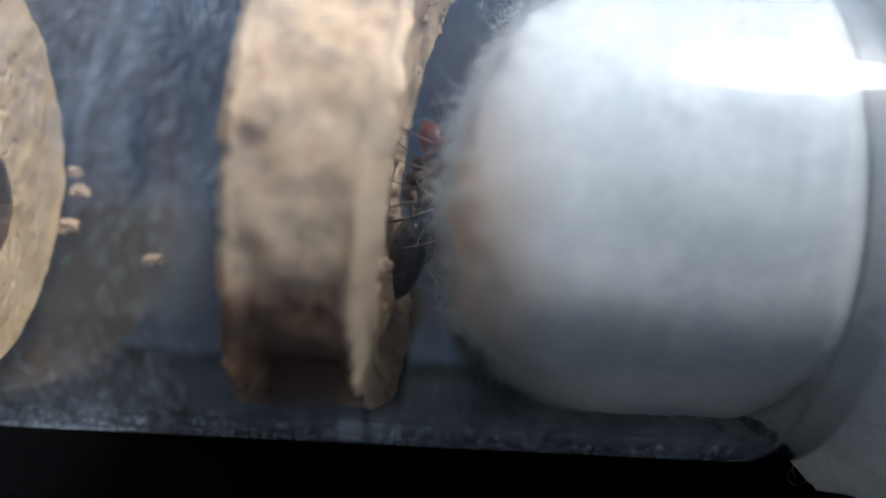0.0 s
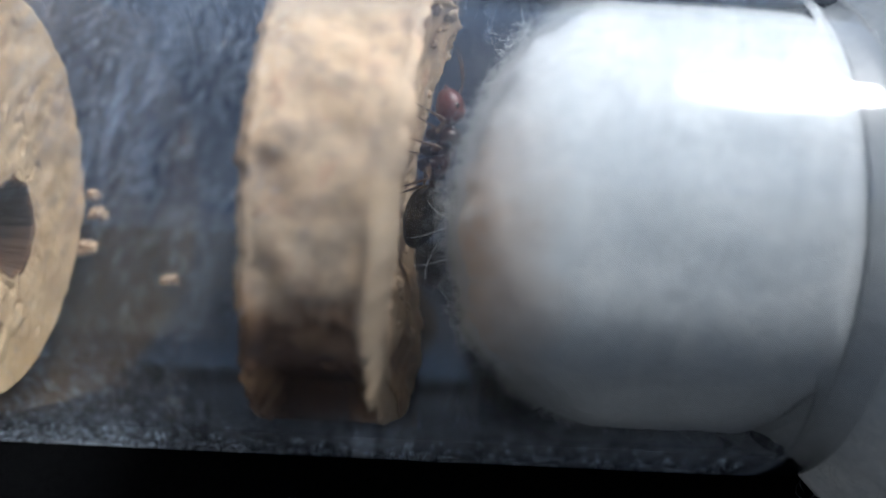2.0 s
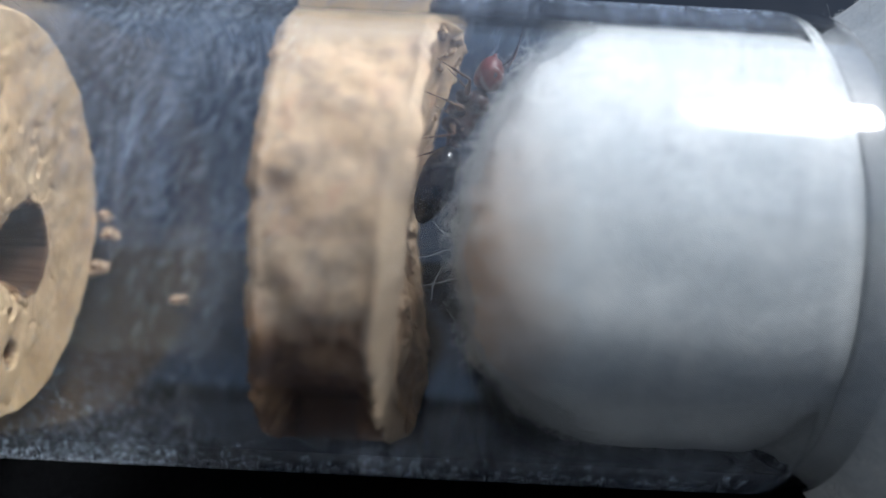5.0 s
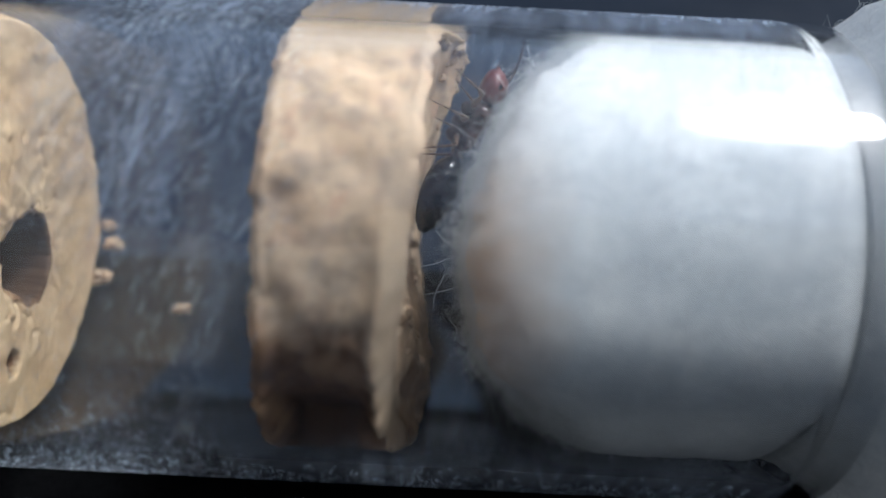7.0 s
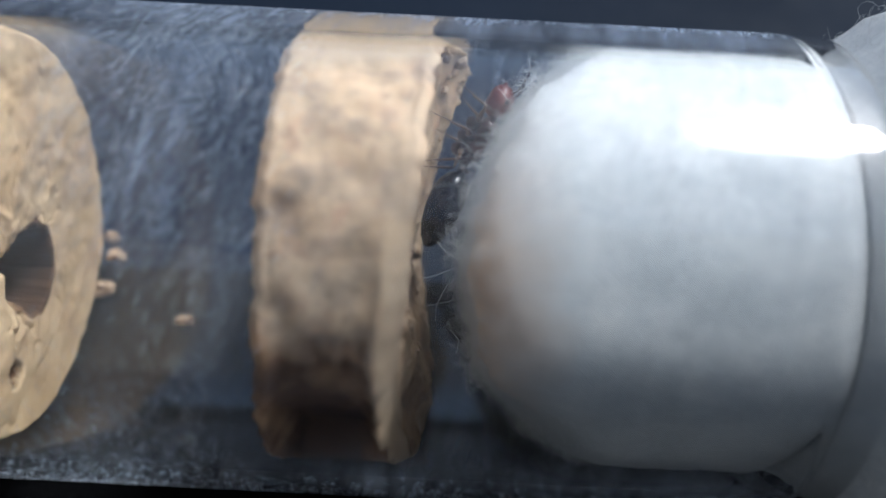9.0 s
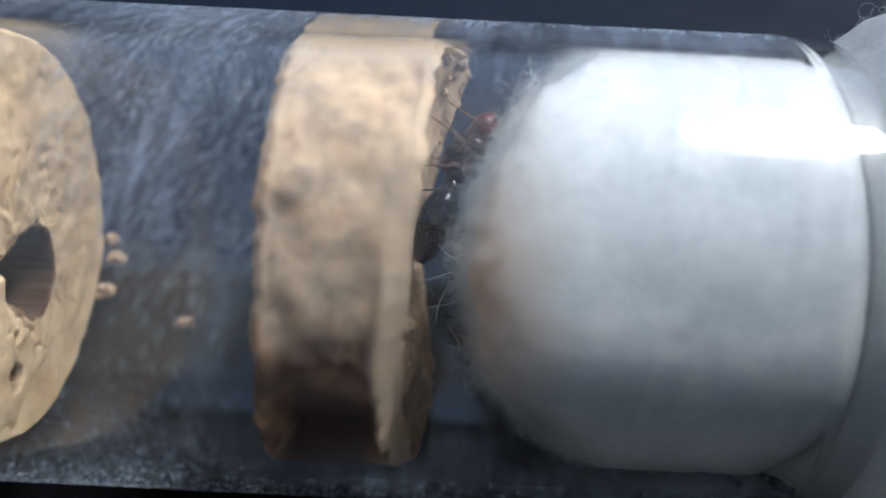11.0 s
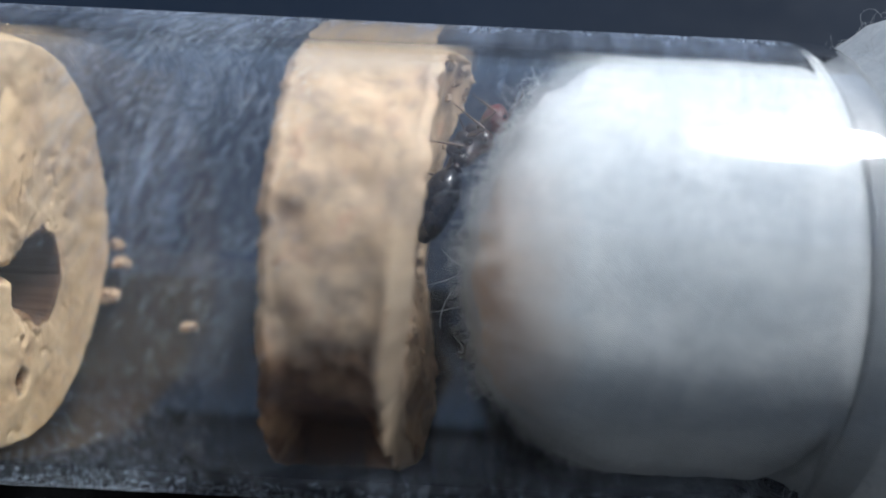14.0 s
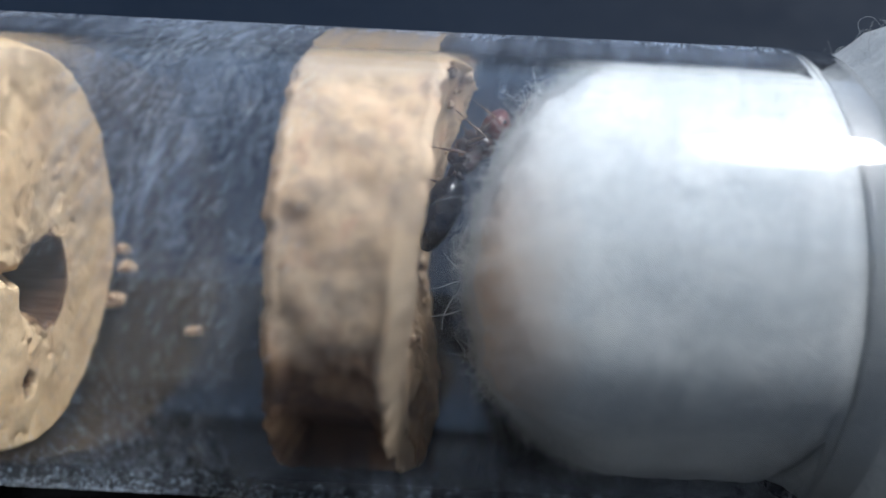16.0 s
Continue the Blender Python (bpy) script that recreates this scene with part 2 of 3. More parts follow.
def lathe(rows, n, close_start=True, close_end=True):
    """Faces of a tube of rings, rows rings of n points each, with a point at each closed end."""
    faces = [(i * n + j, i * n + (j + 1) % n, (i + 1) * n + (j + 1) % n, (i + 1) * n + j)
             for i in range(rows - 1) for j in range(n)]
    if close_start:
        faces += [(rows * n, (j + 1) % n, j) for j in range(n)]
    if close_end:
        k, last = rows * n + (1 if close_start else 0), (rows - 1) * n
        faces += [(k, last + j, last + (j + 1) % n) for j in range(n)]
    return faces


def ring(x, r, a):
    """A point of a ring round the tube's axis, a degrees up from the viewer's side."""
    return x, r * math.sin(radians(a)), r * math.cos(radians(a))


def strand(verts, faces, points, radius, sides=3):
    """Adds a thin round thread through points (in metres) to verts and faces."""
    base, n = len(verts), len(points)
    for i, p in enumerate(points):
        d = (points[min(i + 1, n - 1)] - points[max(i - 1, 0)]).normalized()
        a = d.orthogonal().normalized()
        b = d.cross(a)
        r = radius * (0.35 + 0.65 * math.sin(math.pi * min(max(i / (n - 1), 0.08), 0.92)))
        for k in range(sides):
            w = 2 * math.pi * k / sides
            verts.append(p + (a * math.cos(w) + b * math.sin(w)) * r)
    for i in range(n - 1):
        for k in range(sides):
            faces.append((base + i * sides + k, base + i * sides + (k + 1) % sides,
                          base + (i + 1) * sides + (k + 1) % sides, base + (i + 1) * sides + k))


def rough(p, scale, octaves=4):
    return noise.fractal(Vector(p) * scale, 0.9, 2.1, octaves)


def step(a, b, x):
    t = min(max((x - a) / (b - a), 0), 1)
    return t * t * (3 - 2 * t)


# ---- table ----
def table():
    t = 0.03
    bm = bmesh.new()
    bmesh.ops.create_cube(bm, size=1, matrix=Matrix.LocRotScale((0.14, 0.2, -0.0006 - t / 2), None, (1.32, 1.14, t)))
    me = bpy.data.meshes.new("table_top")
    bm.to_mesh(me)
    bm.free()
    me.materials.append(TABLE)
    tagged(new("table_top", me), "dark blue-grey smooth table top", "table", kind="structure")


def shadow_under_tube():
    """A thin black sheet on the table, on which the tube lies, added as its shadow."""
    bm = bmesh.new()
    bmesh.ops.create_cube(bm, size=1, matrix=Matrix.LocRotScale((-0.030, -0.0275, -0.0003), None, (0.16, 0.065, 0.0006)))
    bmesh.ops.bevel(bm, geom=bm.edges[:], offset=0.00015, segments=2, affect="EDGES")
    me = bpy.data.meshes.new("black_mat")
    bm.to_mesh(me)
    bm.free()
    me.materials.append(SHADOW_BLACK)
    tagged(new("black_mat", me), "thin black sheet standing in for the tube's shadow on the table", "mat")


def light_helpers():
    """Unseen dark blocks added to hold back sky light: a high one on the viewer's side, low ones round the rest of the
    table.
    """
    for name, place, size in (("wall_south", (0.35, -0.33, 0.47), (0.86, 0.06, 0.96)), ("wall_north", (0.14, 0.75, 0.10), (1.32, 0.04, 0.22)),
                              ("wall_west", (-0.50, 0.40, 0.10), (0.04, 0.66, 0.22)), ("wall_east", (0.78, 0.22, 0.29), (0.04, 1.02, 0.60))):
        bm = bmesh.new()
        bmesh.ops.create_cube(bm, size=1, matrix=Matrix.LocRotScale(place, None, size))
        me = bpy.data.meshes.new(name)
        bm.to_mesh(me)
        bm.free()
        me.materials.append(SKY_BLOCK)
        tagged(new(name, me), "unseen dark grey block round the table, added to hold back sky light", "wall", kind="structure")
    # an unseen paler panel across the corner between them, added to bounce sunlight
    bm = bmesh.new()
    bmesh.ops.create_cube(bm, size=1, matrix=Matrix.LocRotScale((-0.33, -0.15, 0.19), Euler((0, 0, radians(-37))), (0.60, 0.04, 0.40)))
    me = bpy.data.meshes.new("wall_southwest")
    bm.to_mesh(me)
    bm.free()
    me.materials.append(BOUNCE_GREY)
    tagged(new("wall_southwest", me), "unseen pale grey panel across the corner, added to bounce sunlight", "wall", kind="structure")


# ---- test tube ----
def test_tube():
    ob = thing("test_tube", "clear scuffed glass test tube lying on the dark table", "test tube", TUBE)
    profile = [(-80, 0.001), (-79.8, 2.0), (-78.5, 5.2), (-76, 7.9), (-73, 9.4), (-70, 10)]
    profile += [(x, 10) for x in range(-66, 14, 4)] + [(13.0, 10.0), (14.2, 10.0), (14.55, 10.0), (14.68, 9.99), (14.86, 9.93), (14.98, 9.80), (15.02, 9.66), (14.98, 9.52), (14.86, 9.44), (14.6, 9.42), (13.7, 9.42), (13.55, 9.40), (13.45, 9.30), (13.38, R_IN), (13.2, R_IN), (12.6, R_IN)]
    profile += [(x, R_IN) for x in range(10, -70, -4)] + [(-71, 9.0), (-74, 7.4), (-76.5, 4.9), (-78, 2.5), (-78.6, 0.001)]
    n = 144
    verts = [[c * MM for c in ring(x, r, 360 * j / n)] for x, r in profile for j in range(n)]
    wall = part("glass_wall", mesh("glass_wall", verts, lathe(len(profile), n, False, False), GLASS), ob)
    wall.visible_shadow = False
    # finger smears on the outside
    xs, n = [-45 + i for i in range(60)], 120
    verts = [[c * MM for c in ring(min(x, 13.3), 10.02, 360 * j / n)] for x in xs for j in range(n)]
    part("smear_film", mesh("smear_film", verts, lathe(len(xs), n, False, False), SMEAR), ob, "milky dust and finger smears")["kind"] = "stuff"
    # short scratches and dust strokes
    rnd = random.Random(5)
    verts, faces = [], []
    for k in range(9900):
        zone = 3 + k % 10 if k % 11 else 0
        if zone < 5:
            x, a, lean = rnd.triangular(-14.5, -4.2, -8.2), rnd.triangular(-25, 92, 45), rnd.gauss(0.5, 0.16)
        elif zone < 9:
            x, a, lean = rnd.uniform(-26, 13), rnd.uniform(62, 97), rnd.gauss(0.4, 0.3)
        elif zone < 10:
            x, a, lean = rnd.uniform(-15, -6.3), rnd.uniform(-85, -20), rnd.gauss(-0.1, 0.3)
        else:
            x, a, lean = rnd.uniform(-24, 12), rnd.triangular(-82, -52, -72), rnd.gauss(0.3, 0.4)
        if k % 420 == 0:
            x, a, lean = rnd.gauss(-9.9, 0.5), rnd.uniform(5, 60), rnd.gauss(0.08, 0.08)
        length, wide = (rnd.uniform(1.0, 2.4), 0.02) if k % 420 == 0 else (rnd.uniform(0.15, 0.8 if zone < 5 else 0.45) * rnd.uniform(0.4, 1), rnd.uniform(0.008, 0.020) * (1.5 if zone in (5, 6, 7, 8, 10, 11, 12) else 1))
        if k % 5 == 3 and zone > 4:
            length, wide = rnd.uniform(0.08, 0.34), rnd.uniform(0.02, 0.05)
        base = len(verts)
        for f in (-0.5, 0, 0.5):
            for w in (-0.5, 0.5):
                along = f * length
                verts.append([c * MM for c in ring(x + along * math.sin(lean) + w * wide * math.cos(lean) * (1.2 - abs(f)), 10.035,
                                                  a + math.degrees((along * math.cos(lean) - w * wide * math.sin(lean)) / 10))])
        faces += [(base, base + 1, base + 3, base + 2), (base + 2, base + 3, base + 5, base + 4)]
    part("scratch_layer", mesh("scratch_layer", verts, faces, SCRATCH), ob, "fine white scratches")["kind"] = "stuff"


# ---- clay plugs ----
def rim_right(a):
    """How far the middle plug's broken face reaches along the tube, at a degrees round it."""
    return float(np.interp(a, (-180, -145, -118, -100, -56, -30, 0, 20, 45, 70, 85, 100, 115, 133, 164, 180),
                           (-0.8, 0.0, 0.05, -0.3, -1.0, -0.95, -0.68, -0.42, -0.12, 0.05, 1.0, 1.2, 0.8, 0.2, -0.65, -0.8)))


def slant(a):
    """How far the broken edge is worn away at a slant, on the viewer's lower side."""
    return 1.15 * step(-85, -70, a) * (1 - step(-16, 28, a))


def middle_plug():
    n, radius = 320, 9.18
    verts, damp_and_shade, pressed = [], {}, []
    face_r = [0.3 + 0.42 * i for i in range(21)]
    rows = 0

    def put(x, r, a, flat=0.0):
        verts.append([c * MM for c in ring(x, r, a)])
        pressed.append(flat)

    angles = [-180 + 360 * j / n for j in range(n)]
    for r in face_r:
        rows += 1
        for a in angles:
            p = ring(-6, r, a)
            put(-5.75 + 0.25 * rough(p, 0.5) + 0.12 * rough(p, 2.0), r, a)
    along = 56
    for i in range(along + 1):
        f = i / along
        rows += 1
        for a in angles:
            x0, x1 = -5.75 + 0.6 * step(52, 75, a) * (1 - step(115, 150, a)) + 0.14 * rough(ring(-6, 9, a), 0.9) + 0.16 * rough(ring(-3, 9, a), 2.0), rim_right(a) + (0.22 - 0.14 * min(1.0, slant(a))) * rough(ring(0, 9, a), 0.7) + 0.10 * (1 - min(1.0, slant(a))) * rough(ring(0, 9, a), 2.4)
            x = x0 + (x1 - x0) * f
            p = ring(x, radius, a)
            edge = min(f, 1 - f)
            r = radius - 0.4 * step(-45, -65, a) * step(-140, -110, a) - 0.28 * (1 - step(0, 0.07, edge)) - (1 - 0.8 * min(1.0, slant(a)) * step(0.6, 0.75, f)) * (0.07 * max(0, rough(p, 0.5)) + 0.02 * max(0, rough((p[0] + 9, p[1], p[2]), 1.1))) - 0.012 * rough(p, 3)
            # the gallery dug out against the glass on the shaded side
            nz = 0.5 * rough(p, 0.8)
            lean = 0.2 + 0.65 * step(-18, -62, a)
            inside = step(-5.6, -4.7, x + 0.5 * nz) * (1 - step(-2.75 + lean, -1.95 + lean, x + 0.5 * nz)) * (1 - step(-46, -8, a + 9 * nz)) * step(-80, -68, a)
            ledge = 0.2 + 0.8 * (1 - step(-60, -16, a + 5 * nz))
            r -= 1.7 * inside * ledge
            # brown stain, plus painted shade in the hollow and on its floor
            damp_and_shade[len(verts)] = (1 - step(-2.4 + lean, -1.9 + lean, x + 0.4 * nz)) * (1 - step(-30, -12, a + 7 * nz)) * step(-125, -110, a) + max(step(0.3, 0.95, inside * ledge + 0.3 * nz), step(-5.4, -4.9, x) * (1 - step(-2.6, -2.2, x)) * step(-100, -90, a) * (1 - step(-62, -52, a)))
            bevel = 0.80 + 0.11 * step(-22, -66, a)
            worn = min(1.0, slant(a)) * step(bevel - 0.05, bevel + 0.10, f)
            r -= slant(a) * (step(bevel, 1.0, f) ** 1.2)
            # below the part pressed flat on the glass the clay stands off a little, with lumps and a dimple
            flat = step(38, 44, a + 9 * rough((x, 0, 0), 0.3) + 5 * rough(p, 0.6)) * (1 - step(118, 126, a))
            off = (1 - flat) * step(-40, -15, a) * (1 - step(60, 90, a)) * step(0.02, 0.12, edge)
            r -= off * (1 - worn) * (0.16 + 0.24 * rough(p, 0.42, 2) + 0.02 * rough(p, 1.3, 3))
            r -= 0.09 * (1 - step(0.0, 0.85, math.hypot((x + 4.8) * 0.75, (a - 5) * 0.15) + 0.2 * rough(p, 1.5, 2)))
            r += 0.22 * (1 - step(0.0, 0.8, math.hypot((x + 4.7) * 0.7, (a - 12) * 0.16)))
            stuck = flat * step(48, 60, a) * step(0.03, 0.10, edge) * (1 - step(82, 90, a + 7 * rough(p, 0.9)) * step(-0.12, 0.12, rough((p[0], 2.0, p[2]), 1.2)))
            put(x, min(r, 9.2) * (1 - stuck) + 9.30 * stuck, a, max(flat * step(0.0, 0.06, edge), worn))
    for r in reversed(face_r):
        rows += 1
        for a in angles:
            damp_and_shade[len(verts)] = 0.6 * step(4.5, 6.5, r) * step(-100, -85, a) * (1 - step(-62, -50, a))
            put(face_x(r, a), r * (1 - slant(a) / 9.18), a)
    verts += [[-5.75 * MM, 0, 0], [-0.5 * MM, 0, 0]]
    pressed += [0.0, 0.0]
    ob = thing("clay_plug", "cream dried-clay plug with a dark dug gallery inside the tube", "plug", TUBE, "clay plugs")
    store_damp_and_shade(part("clay_body", mesh("clay_body", verts, lathe(rows, n), CLAY), ob).data, damp_and_shade)
    me = ob.children[0].data
    me.attributes.new("pressed", "FLOAT", "POINT").data.foreach_set("value", np.array(pressed, dtype=np.float32))
    return ob


def face_x(r, a):
    """The middle plug's broken face, at r mm from the axis and a degrees round it."""
    p = ring(0, r, a)
    lump = 0.30 * rough(p, 0.55) + 0.19 * rough(p, 1.5) + 0.11 * rough(p, 4.0)
    lump *= 1 - 0.5 * step(8.0, 8.8, r)
    k = (r / 9.18) ** 1.5
    return rim_right(a) * k - 1.25 * (1 - k) - 0.35 * step(9.1, 8.2, r) * step(-40, -12, a) * (1 - step(45, 70, a)) + lump * (1 - 0.6 * step(7.6, 8.6, r) * step(-95, -70, a) * (1 - step(45, 70, a))) + 0.9 * step(0.0, 6.0, -p[1]) * (1 - k)


def knobs(plug):
    """Small lumps of clay that stand proud of the broken face."""
    rnd = random.Random(33)
    shapes = []
    for k in range(6):
        bm = bmesh.new()
        bmesh.ops.create_icosphere(bm, subdivisions=3, radius=MM)
        seed = Vector((rnd.uniform(0, 90), rnd.uniform(0, 90), k))
        for w in bm.verts:
            w.co *= 1 + 0.5 * noise.fractal(w.co.normalized() * 1.9 + seed, 0.8, 2, 4)
        me = bpy.data.meshes.new("knob")
        bm.to_mesh(me)
        bm.free()
        me.polygons.foreach_set("use_smooth", [True] * len(me.polygons))
        me.materials.append(CLAY)
        shapes.append(me)
    for k in range(90):
        a = rnd.triangular(-110, 130, 60) if k % 3 else rnd.uniform(-150, 180)
        r = rnd.triangular(2.5, 8.95, 8.8)
        if -90 < a < 66:
            r = min(r, rnd.uniform(3.0, 7.4))
        size = rnd.uniform(0.10, 0.36) * rnd.uniform(0.5, 1.0)
        x, u, v = ring(face_x(r, a) - 0.35 * size, (r - size * step(8.4, 8.9, r)) * (1 - slant(a) / 9.18), a)
        part("knob", rnd.choice(shapes), plug, "", Matrix.LocRotScale((x * MM, u * MM, v * MM),
             Euler((rnd.uniform(0, 6), rnd.uniform(0, 6), rnd.uniform(0, 6))), Vector((size, size * rnd.uniform(0.6, 1.3), size * rnd.uniform(0.6, 1.3)))))


def store_damp_and_shade(me, damp_and_shade):
    """Stores how moist and brown the clay is where the ants have dug, and its painted shade above one."""
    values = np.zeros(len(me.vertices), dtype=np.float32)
    for i, value in damp_and_shade.items():
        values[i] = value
    me.attributes.new("damp_and_shade", "FLOAT", "POINT").data.foreach_set("value", values)


def end_plug():
    n, radius = 260, 9.18
    angles = [-180 + 360 * j / n for j in range(n)]
    verts, rows, damp_and_shade = [], 0, {}
    for i in range(30):
        rows += 1
        f = i / 29
        for a in angles:
            x0 = -17.5 - 0.55 * step(60, 150, abs(a)) + 0.2 * rough(ring(0, 9, a), 0.8) + 0.45 * max(0.0, rough(ring(4, 9, a), 0.8, 3)) * step(140, 165, abs(a))
            x = -34 + (x0 + 34) * f
            p = ring(x, radius, a)
            r = radius - 0.45 * step(0.93, 1.0, f) - 0.12 * max(0, rough(p, 0.6))
            verts.append([c * MM for c in ring(x, r, a)])
    hu, hv = -1.5, -1.0
    shares = [1 - 0.70 * (i / 50) for i in range(1, 51)] + [0.30 - 0.24 * i / 34 for i in range(1, 35)]
    for f in shares:
        rows += 1
        for a in angles:
            _, ru, rv = ring(0, 8.75, a)
            u, v = hu + (ru - hu) * f, hv + (rv - hv) * f
            p = (3.0, u, v)
            x = -17.35 - 0.6 * step(2, -8, v) + 0.16 * rough(p, 0.45) + (0.03 + 0.10 * max(0.0, rough((7.0, u, v), 0.3, 2))) * (rough(p, 1.4) + 0.5 * rough(p, 4))
            crack = abs(rough((9.0, u * 0.6, v), 0.45, 3))
            x -= 0.16 * (1 - step(0.0, 0.05, crack)) * step(-0.2, 0.3, rough((2.0, u, v), 0.35, 2))
            d = math.hypot(u - hu, v - hv) + 0.30 * rough(p, 0.7) + 0.07 * rough(p, 1.9, 3)
            x -= 4.5 * (1 - step(1.35, 2.05, d)) + 0.45 * (1 - step(1.9, 3.0, d)) * step(-0.8, 1.5, v)
            # the crumbled groove that runs from the hole towards the viewer
            groove = math.hypot((u + 1.25) * 1.7, 0.55 * max(0.0, v - 2.6, 0.6 - v)) + 0.45 * rough(p, 1.3)
            x -= (0.75 + 0.25 * rough(p, 3.0, 2)) * (1 - step(0.25, 0.9, groove))
            d2 = math.hypot(u + 5.9, v - 0.3) + 0.35 * rough(p, 1.6)
            x -= 0.7 * (1 - step(0.3, 0.65, d2))
            # brown stain, with the hole's shade painted in above one
            damp_and_shade[len(verts)] = max(2.1 * (1 - step(1.9, 2.4, d)), 1 - step(0.35, 0.8, d2), 0.55 * (1 - step(0.3, 0.9, groove)))
            verts.append([x * MM, u * MM, v * MM])
    verts += [[-34 * MM, 0, 0], [-22.2 * MM, hu * MM, hv * MM]]
    ob = thing("clay_plug", "cream dried-clay plug with a round brown entrance hole inside the tube", "plug", TUBE, "clay plugs")
    store_damp_and_shade(part("clay_body", mesh("clay_body", verts, lathe(rows, n), PALE_CLAY), ob).data, damp_and_shade)
    return ob


def crumbs():
    """Loose bits of clay on the glass floor of the tube and along the broken edges."""
    rnd = random.Random(9)
    spots = [(x, u, 0.8 * size - math.sqrt(R_IN ** 2 - u * u), size) for x, u, size in (
        (-13.1, -4.0, 0.42), (-17.55, 0.35, 0.34), (-17.2, -0.65, 0.42), (-17.6, -2.5, 0.5))]
    for x, u, v, size in spots:
        bm = bmesh.new()
        bmesh.ops.create_icosphere(bm, subdivisions=4, radius=size * MM)
        seed = Vector((rnd.uniform(0, 90), rnd.uniform(0, 90), 0))
        flat = rnd.uniform(0.65, 1.0)
        for w in bm.verts:
            d = w.co.normalized()
            w.co *= 1 + 0.6 * noise.fractal(d * 1.6 + seed, 0.9, 2, 4) + 0.10 * noise.noise(d * 6 + seed)
            w.co.y *= flat
        me = bpy.data.meshes.new("clay_crumb")
        bm.to_mesh(me)
        bm.free()
        me.polygons.foreach_set("use_smooth", [True] * len(me.polygons))
        me.materials.append(CLAY)
        ob = new("clay_crumb", me)
        ob.matrix_basis = TUBE @ Matrix.Translation((x * MM, u * MM, v * MM))
        tagged(ob, "small crumb of tan dried clay inside the tube", "crumb", "clay crumbs")


# ---- cotton ----
def dome(r, power=2.0):
    """The wad's rounded inner end."""
    return 1.35 + 5.2 * (1 - max(0.0, 1 - (r / 9.15) ** power) ** (1 / power))


COTTON_PROFILE = [(dome(r), r) for r in [9.10 * math.sin(math.pi / 2 * (0.03 + 0.955 * i / 46)) for i in range(47)]]
COTTON_PROFILE += [(6.65 + 0.34 * i, 9.11) for i in range(20)]
COTTON_PROFILE += [(13.35, 9.08), (13.5, 9.0), (13.7, 8.9), (14.2, 8.85), (15.0, 8.85), (15.6, 9.1), (16.3, 9.7), (17.2, 10.6), (18.6, 11.2), (20, 11.1), (21.5, 10.3),
                   (23, 8.6), (24, 6.4), (24.7, 3.5), (24.9, 1.0)]


def cotton_point(x, r, a):
    # it bulges squarely against the glass on the viewer's side
    if x < 7.0:
        front = max(0.0, math.cos(radians(a - 2)))
        x += dome(r, 2 + 7 * front ** 5) - dome(r)
        x += 0.4 * (1 - step(3.5, 8.0, r)) - 0.42 * front ** 3 * step(5.0, 8.4, r)
        x += 0.9 * max(0.0, math.sin(radians(a))) * (1 - step(3.5, 6.5, x))
    p = ring(x, r, a)
    lump = 0.34 * rough(p, 0.35) + 0.26 * rough(p, 1.0) + 0.10 * rough(p, 3.0)
    if x < 6.2:
        k = step(0, 1.5, 9.15 - r)
        x, r = x - lump * (0.4 + 0.6 * k), min(r + 0.2 * lump, 9.15)
    elif x < 13.6:
        r = min(r + 0.25 * lump, 9.16)
    else:
        r += 1.6 * lump * step(15.1, 17.0, x)
    low = max(0.0, -math.sin(radians(a))) * r / 9.15
    if x < 16.0:
        x += 1.3 * low ** 1.5 * (1 - step(5, 12, x))
        r -= 1.4 * (1 - step(13.6, 15.5, x)) * step(0.3, 1.0, low) * max(0.0, math.cos(radians(a)) + 0.3)
    w = tube(*ring(x, r, a))
    if x > 15.2:
        w.z = max(w.z, 0.0004)
    return w


